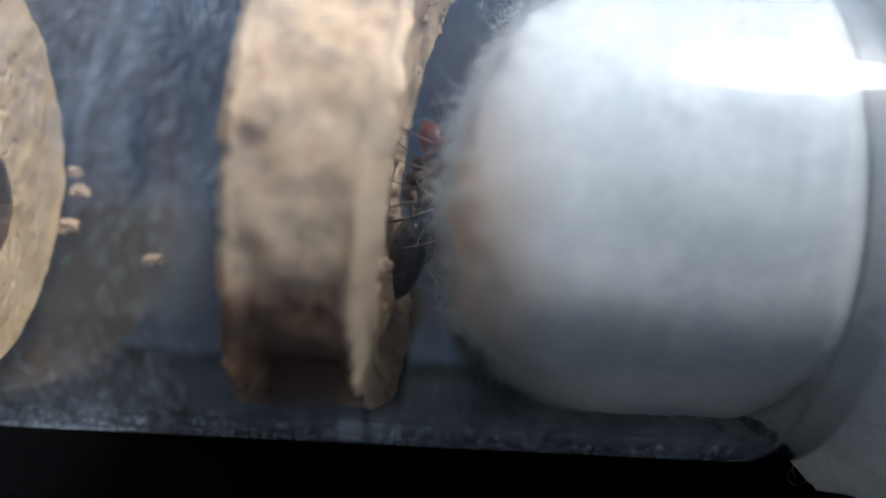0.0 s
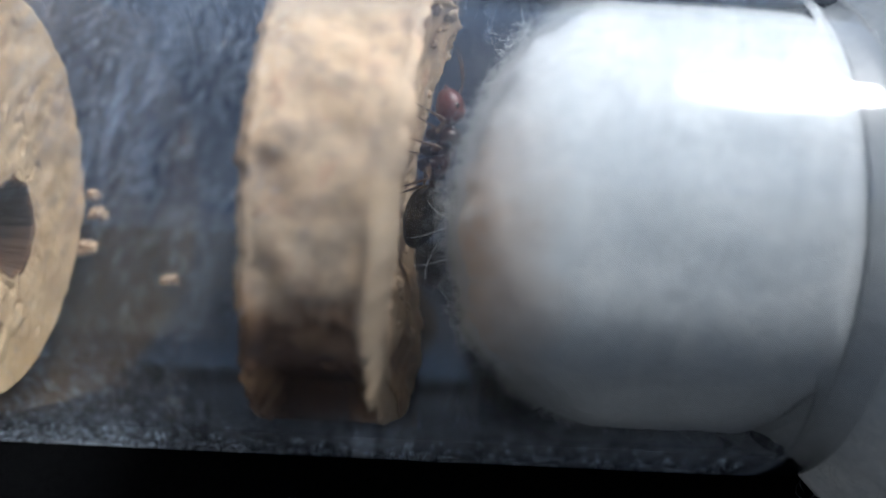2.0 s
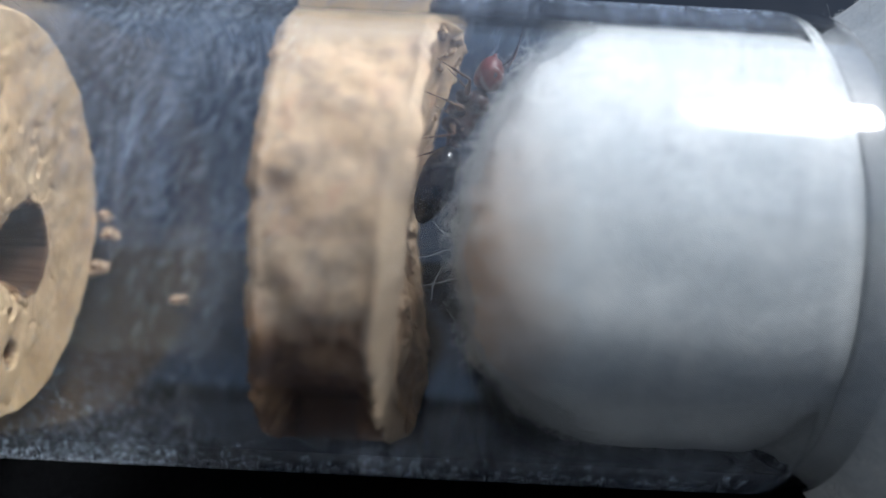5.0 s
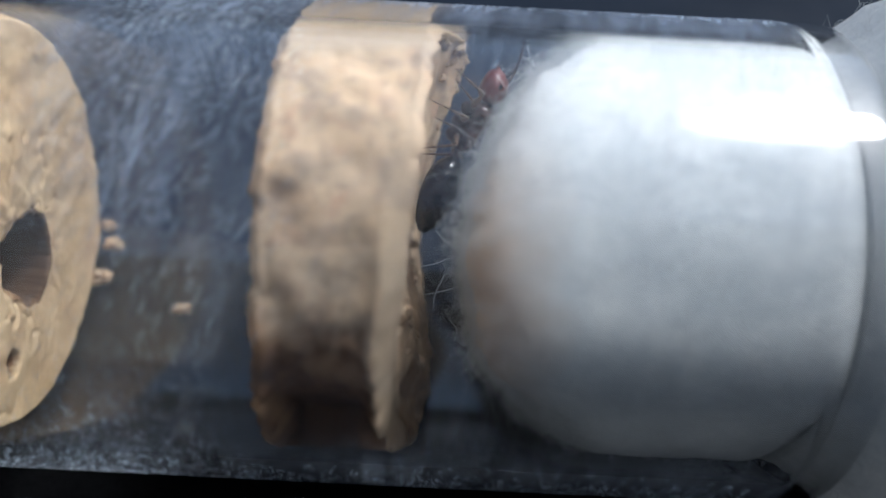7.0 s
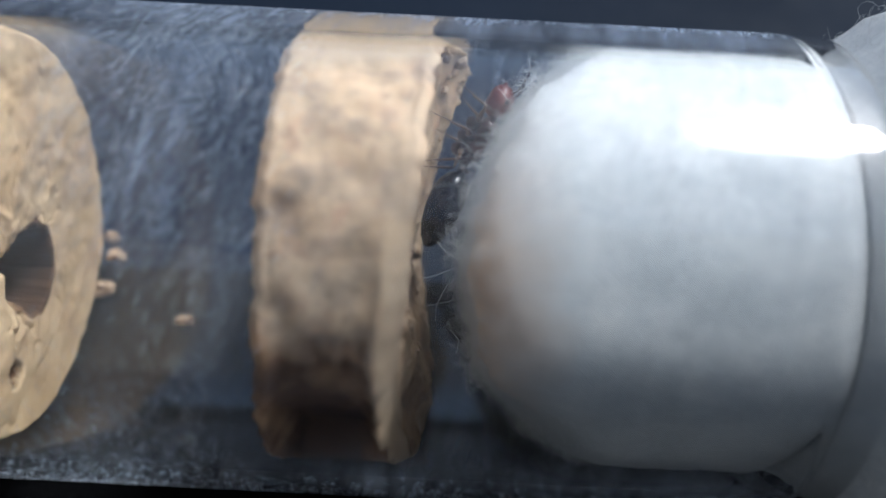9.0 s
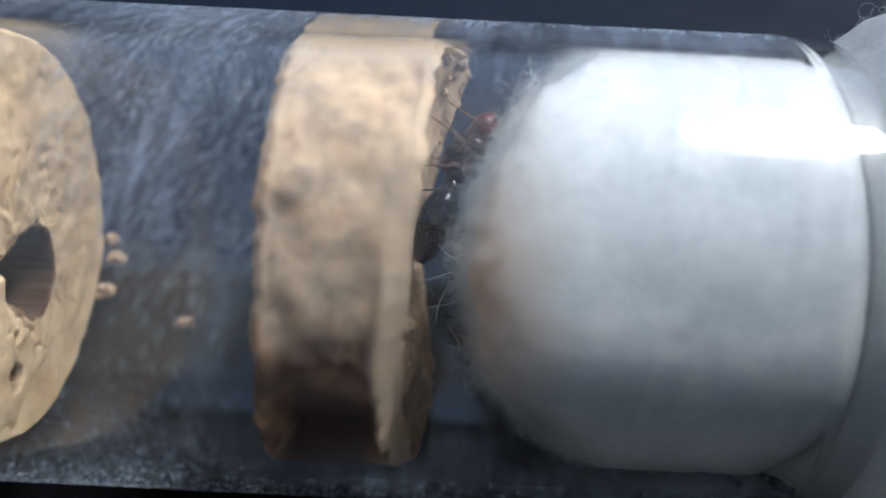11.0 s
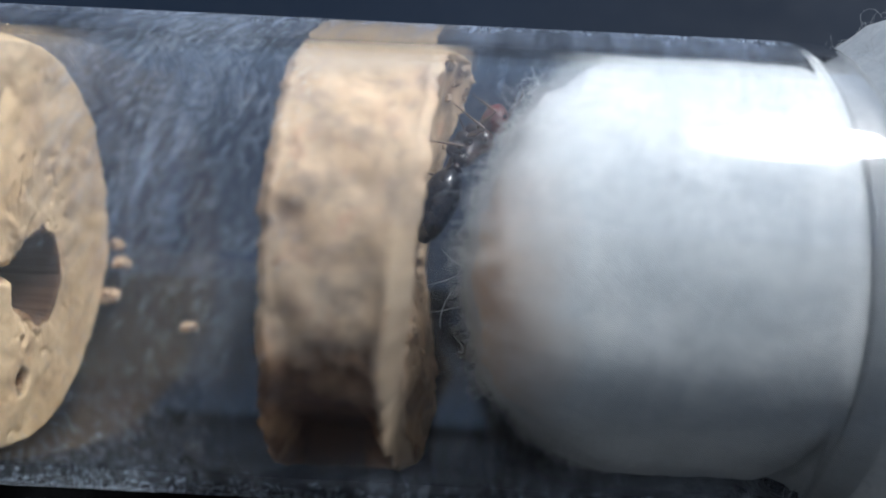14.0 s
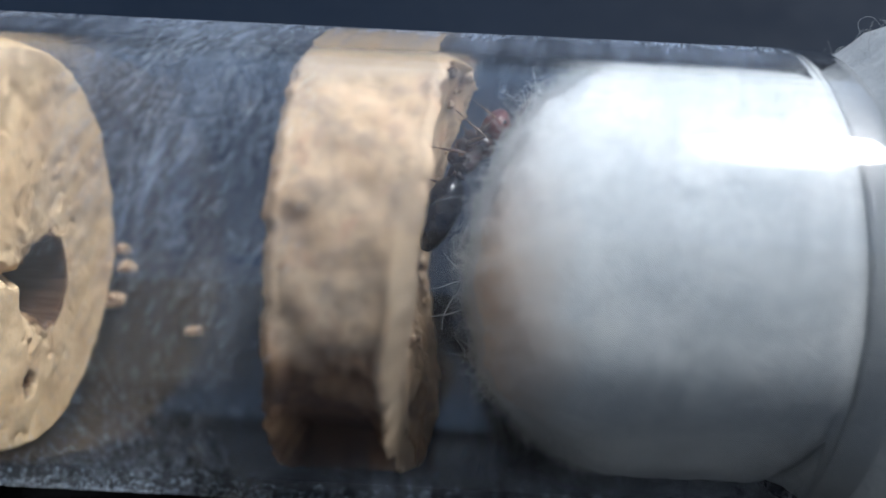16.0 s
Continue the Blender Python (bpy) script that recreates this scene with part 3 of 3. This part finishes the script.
def cotton_plug():
    n = 200
    ob = thing("cotton_plug", "white cotton wool wad stopping the mouth of the tube", "cotton wool")
    inner = [p for p in COTTON_PROFILE if p[0] < 14.0] + [(14.15, 8.5), (14.25, 6.0), (14.3, 2.0)]
    outer = [(14.2, 2.0), (14.15, 6.0), (14.1, 7.9)] + COTTON_PROFILE[-12:]
    for name, profile, first, last in (("wad", inner, 1.67, 14.3), ("outer_tuft", outer, 14.2, 25)):
        verts = [cotton_point(x + 0.2 * (1 - step(5.0, 7.5, x)), r, 360 * j / n) for x, r in profile for j in range(n)]
        verts += [tube(first, 0, 0), tube(last, 0, 0)]
        part(name, mesh(name, verts, lathe(len(profile), n), COTTON), ob)
    rnd = random.Random(21)
    verts, faces = [], []
    inward = TUBE.inverted()
    for k in range(24000):
        zone = rnd.random()
        long = k % 13 == 0
        if zone < 0.82:
            r = 9.0 * math.sqrt(rnd.uniform(0.0, 1))
            x = dome(r)
        elif zone < 0.92:
            x, r = rnd.uniform(5.5, 13.2), 9.0
        else:
            x, r = rnd.choice(COTTON_PROFILE[-14:-2])
        a = rnd.uniform(-80, 110) if rnd.random() < 0.75 else rnd.uniform(-180, 180)
        if zone < 0.82 and abs(a - 12) < 38 and r > 4.5 and k % 2:
            continue
        p = cotton_point(x, r, a)
        normal = TUBE.to_3x3() @ Vector((0, math.sin(radians(a)), math.cos(radians(a))))
        if zone < 0.82:
            f = (r / 9.0) ** 1.6
            normal = (normal * f * 0.9 + Vector((-1, 0, 0)) * (1 - 0.6 * f)).normalized()
        d = Vector((rnd.gauss(0, 1), rnd.gauss(0, 1), rnd.gauss(0, 1)))
        d = (d - d.dot(normal) * normal).normalized()
        lift = (abs(rnd.gauss(0, 1.1)) + 0.15 + (0.7 if long else 0)) * (0.4 if zone < 0.82 and abs(a - 5) < 45 else 1)
        d = (d + normal * lift).normalized()
        seg, size = (10, rnd.uniform(0.12, 0.26) * MM) if long else (6, rnd.uniform(0.10, 0.27) * MM)
        q = p - normal * rnd.uniform(0.1, 0.5) * MM
        pts = [q.copy()]
        curl = Vector((rnd.gauss(0, 1), rnd.gauss(0, 1), rnd.gauss(0, 1))) * rnd.uniform(0.2, 0.8)
        for i in range(seg):
            q = q + d * size
            d = (d + d.cross(curl) * 0.6 - normal * lift * 0.15 + Vector((rnd.gauss(0, 0.15), rnd.gauss(0, 0.15), rnd.gauss(0, 0.15)))).normalized()
            s = inward @ q
            if s.x < 15.0 * MM and math.hypot(s.y, s.z) > 9.2 * MM:
                k2 = 9.2 * MM / math.hypot(s.y, s.z)
                q = TUBE @ Vector((s.x, s.y * k2, s.z * k2))
            if q.z < 0.0002:
                q.z = 0.0002
            pts.append(q.copy())
        strand(verts, faces, pts, rnd.uniform(0.008, 0.012) * MM if long else rnd.uniform(0.005, 0.0095) * MM)
    part("fibre_fuzz", mesh("fibre_fuzz", verts, faces, FIBRE), ob, "loose curling white fibres")["kind"] = "stuff"


def loose_strands():
    """Single long fibres that hang between the plug and the cotton."""
    rnd = random.Random(4)
    for k in range(16):
        x, u, v = rnd.uniform(2.9, 5.6), 0, rnd.uniform(-1.0, 3.0)
        u = 8.6 - (5.2 - x) * 0.6 + rnd.uniform(-0.5, 0.2)
        size, turns, lean = rnd.uniform(0.08, 0.34), rnd.uniform(0.4, 1.1), rnd.uniform(0, 6.3)
        sway = [rnd.gauss(0, 0.16) for _ in range(4)]
        pts = []
        for i in range(26):
            f = i / 25
            w = lean + 6.28 * turns * f
            y, z = u + size * math.sin(w) + 0.5 * f, v + 0.3 * f
            k2 = min(1.0, 9.2 / math.hypot(y, z))
            y += sway[2] * math.sin(7 * f) + sway[3] * math.sin(11 * f)
            pts.append(Vector(((x - 0.5 * f + size * math.cos(w) + sway[0] * math.sin(5 * f) + sway[1] * math.sin(13 * f)) * MM, y * k2 * MM, z * k2 * MM)))
        verts, faces = [], []
        strand(verts, faces, pts, 0.009 * MM, 4)
        ob = new("cotton_strand", mesh("cotton_strand", verts, faces, THREAD))
        ob.matrix_basis = TUBE
        tagged(ob, "curled white cotton fibre standing off the wad", "fibre", "loose fibres")
    for x, u, v, dx, du, curl in [(-0.4, -0.9, 2.6, 1.3, 0.25, 0.5), (-0.3, -2.0, 2.4, 1.7, 0.25, 0.4), (0.1, 0.6, 2.2, 1.1, -0.5, -0.6),
                                  (0.2, -2.6, 2.0, 0.4, 1.6, -0.5), (0.8, -2.9, 2.0, 0.3, -1.2, 0.7), (3.0, 7.0, 1.0, 0.9, 0.8, 0.9)]:
        pts = []
        for i in range(15):
            f = i / 14
            pts.append(Vector(((x + dx * f + curl * 0.3 * math.sin(3.1 * f)) * MM, (u + du * f + curl * 0.5 * math.sin(2.6 * f) * f) * MM,
                               (v + 0.3 * math.sin(4 * f + curl)) * MM)))
        verts, faces = [], []
        strand(verts, faces, pts, 0.013 * MM, 5)
        ob = new("cotton_strand", mesh("cotton_strand", verts, faces, THREAD))
        ob.matrix_basis = TUBE
        tagged(ob, "single white cotton fibre pulled out of the wad", "fibre", "loose fibres")


# ---- ant ----
def blob(sections, n=20, bulge=0.0):
    """A closed body along X from rows of (x, half width, half height, height of the middle), in mm."""
    verts = []
    for x, w, h, z in sections:
        for j in range(n):
            a = 2 * math.pi * j / n
            verts.append(Vector((x, w * math.cos(a), z + h * math.sin(a))) * MM)
    f, l = sections[0], sections[-1]
    verts += [Vector((f[0] - bulge, 0, f[3])) * MM, Vector((l[0] + bulge, 0, l[3])) * MM]
    return verts, lathe(len(sections), n)


def oval(x0, x1, w, h, z0=0.0, z1=0.0, k=14, power=0.5, taper=0.0):
    rows = []
    for i in range(k + 1):
        f = 0.015 + 0.97 * i / k
        s = (4 * f * (1 - f)) ** power * (1 + taper * (f - 0.5))
        rows.append((x0 + (x1 - x0) * f, w * s, h * s, z0 + (z1 - z0) * f))
    return rows


def stick(length, r0, r1, k=8, swell=0.0):
    rows = []
    for i in range(k + 1):
        f = i / k
        r = (r0 + (r1 - r0) * f) * (1 + swell * math.sin(math.pi * min(f * 1.3, 1)))
        r *= 0.6 if i in (0, k) else 1.0
        rows.append((length * f, r, r, 0))
    return rows


def solid(name, rows, material, n=20, bulge=0.01):
    return mesh(name, *blob(rows, n, bulge), material)


FEMUR, TIBIA = 1.30, 1.75
HIPS = [(2.10, 0.30, -0.42), (1.45, 0.34, -0.48), (0.85, 0.30, -0.42)]
FEET = [(3.0, 0.85, -1.75), (1.5, 1.45, -1.75), (-0.7, 1.15, -1.65)]


def ant():
    root = thing("ant", "small ant with a red head, brown body and glossy black abdomen", "ant")
    # middle body, with its humps, and the narrow waist node
    body = []
    for i in range(31):
        f = i / 30
        x = 0.25 + 2.45 * f
        h = 0.36 + 0.22 * math.exp(-((f - 0.74) / 0.17) ** 2) + 0.12 * math.exp(-((f - 0.30) / 0.16) ** 2)
        end = min(1.0, math.sqrt(max(0.02, f / 0.10)), math.sqrt(max(0.02, (1 - f) / 0.16)))
        w = (0.26 + 0.20 * math.exp(-((f - 0.75) / 0.2) ** 2)) * end
        body.append((x, w, h * end, 0.02 + 0.10 * math.exp(-((f - 0.72) / 0.2) ** 2) - 0.05 * (1 - f)))
    thorax = part("thorax", solid("thorax", body, THORAX, 24), root)
    for hx, hy, hz in HIPS:
        for side in (1, -1):
            coxa = part("coxa", solid("coxa", oval(-0.1, 0.72, 0.24, 0.30), LIMB, 14), thorax)
            coxa.matrix_basis = Matrix.LocRotScale((hx * MM, hy * 0.75 * side * MM, (hz + 0.28) * MM), Euler((0, radians(100), radians(25 * side))), None)
    part("petiole", solid("petiole", [(-0.05, 0.10, 0.12, -0.02), (0.06, 0.17, 0.20, 0.04), (0.14, 0.18, 0.30, 0.10), (0.22, 0.17, 0.26, 0.07), (0.32, 0.12, 0.14, 0), (0.42, 0.1, 0.1, 0)], THORAX, 16), root)
    # abdomen: overlapping plates
    gaster = part("gaster", solid("gaster", oval(-3.42, 0.02, 0.72, 0.74, -0.06, 0.0, 26, 0.52, 0.4), GASTER, 30), root, "glossy black abdomen")
    for k, (x0, x1) in enumerate(((-1.25, -0.04), (-2.0, -0.98), (-2.65, -1.78), (-3.1, -2.4))):
        rows = []
        for i in range(9):
            x = x1 + (x0 - x1) * i / 8
            f = (x + 3.42) / 3.44
            s = (4 * f * (1 - f)) ** 0.52 * (1 + 0.4 * (f - 0.5))
            lift = 0.006 + 0.035 * i / 8
            rows.append((x, 0.72 * s + lift, 0.74 * s + lift, -0.06 + 0.06 * f))
        v, fc = blob(rows, 30)
        part("plate", mesh("plate", v[:-2], [q for q in fc if len(q) == 4], PLATE), gaster)
    # head
    skull = [(-0.02, 0.16, 0.16, 0), (0.08, 0.44, 0.36, 0), (0.22, 0.62, 0.52, 0.02), (0.48, 0.70, 0.60, 0.03), (0.76, 0.68, 0.59, 0.02), (1.02, 0.60, 0.52, 0), (1.22, 0.50, 0.42, -0.03),
             (1.36, 0.38, 0.30, -0.05), (1.42, 0.2, 0.16, -0.06)]
    head = part("head", solid("head", skull, HEAD, 28, 0.02), root, "rust-red head", Matrix.Translation((2.66 * MM, 0, 0.02 * MM)))
    for side in (1, -1):
        part("eye", solid("eye", oval(-0.12, 0.12, 0.07, 0.10, power=0.5), EYE, 14), head, "small black eye",
             Matrix.LocRotScale((0.62 * MM, 0.62 * side * MM, 0.26 * MM), Euler((radians(-40 * side), 0, 0)), None))
        part("mandible", solid("mandible", oval(0, 0.42, 0.10, 0.11, 0, -0.03, power=0.6, taper=-0.6), HEAD, 12), head, "",
             Matrix.LocRotScale((1.24 * MM, 0.24 * side * MM, -0.05 * MM), Euler((0, radians(8), radians(-28 * side))), None))
        v, fc, p = [], [], [Vector((0, 0, 0)), Vector((0.22, 0.18 * side, 0.16)), Vector((0.50, 0.28 * side, 0.24)), Vector((0.64, 0.30 * side, 0.25)),
                            Vector((0.95, 0.26 * side, 0.20)), Vector((1.3, 0.20 * side, 0.12)), Vector((1.65, 0.14 * side, 0.0)), Vector((1.95, 0.08 * side, -0.16))]
        strand(v, fc, [q * MM for q in p], 0.05 * MM, 8)
        part("antenna", mesh("antenna", v, fc, LIMB), head, "dark elbowed feeler",
             Matrix.LocRotScale((1.08 * MM, 0.22 * side * MM, 0.22 * MM), Euler((0, radians(-10), radians(6 * side))), None))
    # legs: thigh and shin
    thigh = solid("thigh", stick(FEMUR, 0.075, 0.05, 9, 0.9), LEG, 10)
    v1, f1 = blob(stick(TIBIA * 0.6, 0.05, 0.038, 6, 0.35), 8, 0.01)
    v2, f2 = blob(stick(TIBIA * 0.42, 0.026, 0.016, 5), 8, 0.01)
    k = len(v1)
    shin = mesh("shin", v1 + [q + Vector((TIBIA * 0.58 * MM, 0, 0)) for q in v2], f1 + [tuple(i + k for i in q) for q in f2], LEG)
    legs = []
    for i in range(3):
        for side in (1, -1):
            leg = part("leg", thigh, root)
            legs.append((i, side, leg, part("shin", shin, leg)))
    return root, head, gaster, legs


def ant_pose(x, u, angle, tilt):
    """The ant's pose from its waist's place across the tube, its heading and how far its head leans away from the viewer."""
    a, t = radians(angle), radians(tilt)
    fore = Vector((math.cos(a) * math.cos(t), math.sin(a) * math.cos(t), -math.sin(t)))
    top = Vector((math.sin(a), -math.cos(a), 0))
    side = top.cross(fore)
    m = Matrix((fore, side, top)).transposed().to_4x4()
    m.translation = (x * MM, u * MM, 1.5 * MM)
    return TUBE @ m


def leg_pose(hip, foot, side):
    """Thigh and shin, bent at the knee, from the hip to the foot, both in the ant's space (mm)."""
    d = foot - hip
    reach = min(max(d.length, 0.7), FEMUR + TIBIA - 0.05)
    d.normalize()
    cos_a = (FEMUR ** 2 + reach ** 2 - TIBIA ** 2) / (2 * FEMUR * reach)
    pole = Vector((0, 0.8 * side, 0.75))
    pole = (pole - pole.dot(d) * d).normalized()
    knee = hip + FEMUR * (d * cos_a + pole * math.sqrt(max(0, 1 - cos_a ** 2)))
    normal = d.cross(pole).normalized()

    def bone(a, b):
        x = (b - a).normalized()
        m = Matrix((x, normal, x.cross(normal))).transposed().to_4x4()
        m.translation = a * MM
        return m

    upper, lower = bone(hip, knee), bone(knee, hip + d * reach)
    return upper, upper.inverted() @ lower


table()
shadow_under_tube()
light_helpers()
test_tube()
knobs(middle_plug())
end_plug()
crumbs()
cotton_plug()
loose_strands()
ANT = ant()


def motions():
    root, head, gaster, legs = ANT
    places = [
        (0, 0.20, -0.81, 74.8, 15),
        (0.5, 0.17, -0.12, 73.0, 0),
        (1, 0.08, 0.39, 69.4, 0),
        (1.5, 0.14, 0.77, 71.4, 0),
        (2, 0.30, 1.15, 77.1, 0),
        (2.5, 0.69, 2.47, 74.9, 0),
        (3, 0.71, 3.42, 70.8, 20),
        (3.5, 0.79, 3.44, 77.4, 20),
        (4, 0.70, 3.69, 69.8, 0),
        (6.5, 0.70, 3.71, 61.3, 0),
        (7, 0.73, 3.66, 62.0, 0),
        (7.5, 0.80, 3.64, 64.6, 0),
        (8, 0.85, 3.56, 62.7, 0),
        (8.5, 0.85, 3.66, 61.9, 0),
        (9, 0.90, 3.55, 62.6, 0),
        (11.5, 0.32, 2.93, 68.1, 22),
        (12, 0.20, 3.19, 65.7, 36),
        (12.5, 0.33, 3.33, 64.4, 36),
        (13, 0.40, 3.46, 64.1, 36),
        (13.5, 0.45, 3.43, 64.6, 28),
        (14, 0.42, 3.96, 52.1, 26),
        (14.5, 0.48, 4.04, 55.3, 25),
        (15, 0.48, 4.01, 52.4, 25),
        (15.5, 0.45, 3.90, 56.3, 23),
        (16, 0.42, 3.83, 56.9, 22),
    ]
    rows = [(t, ant_pose(*place)) for t, *place in places]
    tilts = {p[0]: p[4] for p in places}
    walk(root, rows)
    walk(gaster, [(t, pose(0, 0, 0, 0, a, 40 if t == 2 else 0.8 * tilts[t])) for t, a in (
        (0, 5.0), (0.5, 3.0), (1, 5.0), (1.5, 4.0), (2, -2.0), (2.5, -5.2), (3, 1.8), (3.5, -6.5), (4, -0.4), (6.5, 8.0), (7, 8.3), (7.5, 4.3), (8, 7.9), (8.5, 9.0), (9, 7.2), (11.5, 6.7), (12, 7.3), (12.5, 7.9), (13, 9.0), (13.5, 4.5), (14, 19.4), (14.5, 15.9), (15, 19.0), (15.5, 14.2), (16, 14.7))])
    # pitch in the side view, and how far the head is turned away
    walk(head, [(t, pose(0.00266, 0, 0.00002, 0, a, -b)) for t, a, b in (
        (0, 33.6, 0), (0.5, 17, 0), (1, 26.3, 0), (1.5, 27.7, 0), (2, 18.9, 0), (2.5, 18.7, 0), (3, 7.3, 0), (3.5, 18.1, 0), (4, 7, 0), (6.5, 1.4, 0), (7, 10, 0), (7.5, 7.5, 0), (8, -10.2, 0), (8.5, -6, 0), (9, 4.9, 0), (11.5, -6.6, 35), (12, -2.9, 35), (12.5, -1.6, 35), (13, -30.4, 0), (13.5, 11.2, 0), (14, 15.7, 0), (14.5, 13.6, 0), (15, 9.6, 0), (15.5, 9.4, 0), (16, 2.6, 0))])
    # each foot holds its place on the clay until its body has moved on
    for n, (i, side, leg, shin) in enumerate(legs):
        hip = Vector((HIPS[i][0], HIPS[i][1] * side, HIPS[i][2]))
        rest = Vector((FEET[i][0], FEET[i][1] * side, FEET[i][2]))
        hold, upper_rows, lower_rows = None, [], []
        for k, (t, m) in enumerate(rows):
            want = m @ (rest * MM)
            if hold is None or (want - hold).length > (0.9 if (k + n) % 2 else 0.5) * MM:
                hold = want
            upper, lower = leg_pose(hip, (m.inverted() @ hold) / MM, side)
            upper_rows.append((t, upper))
            lower_rows.append((t, lower))
        walk(leg, upper_rows)
        walk(shin, lower_rows)


motions()
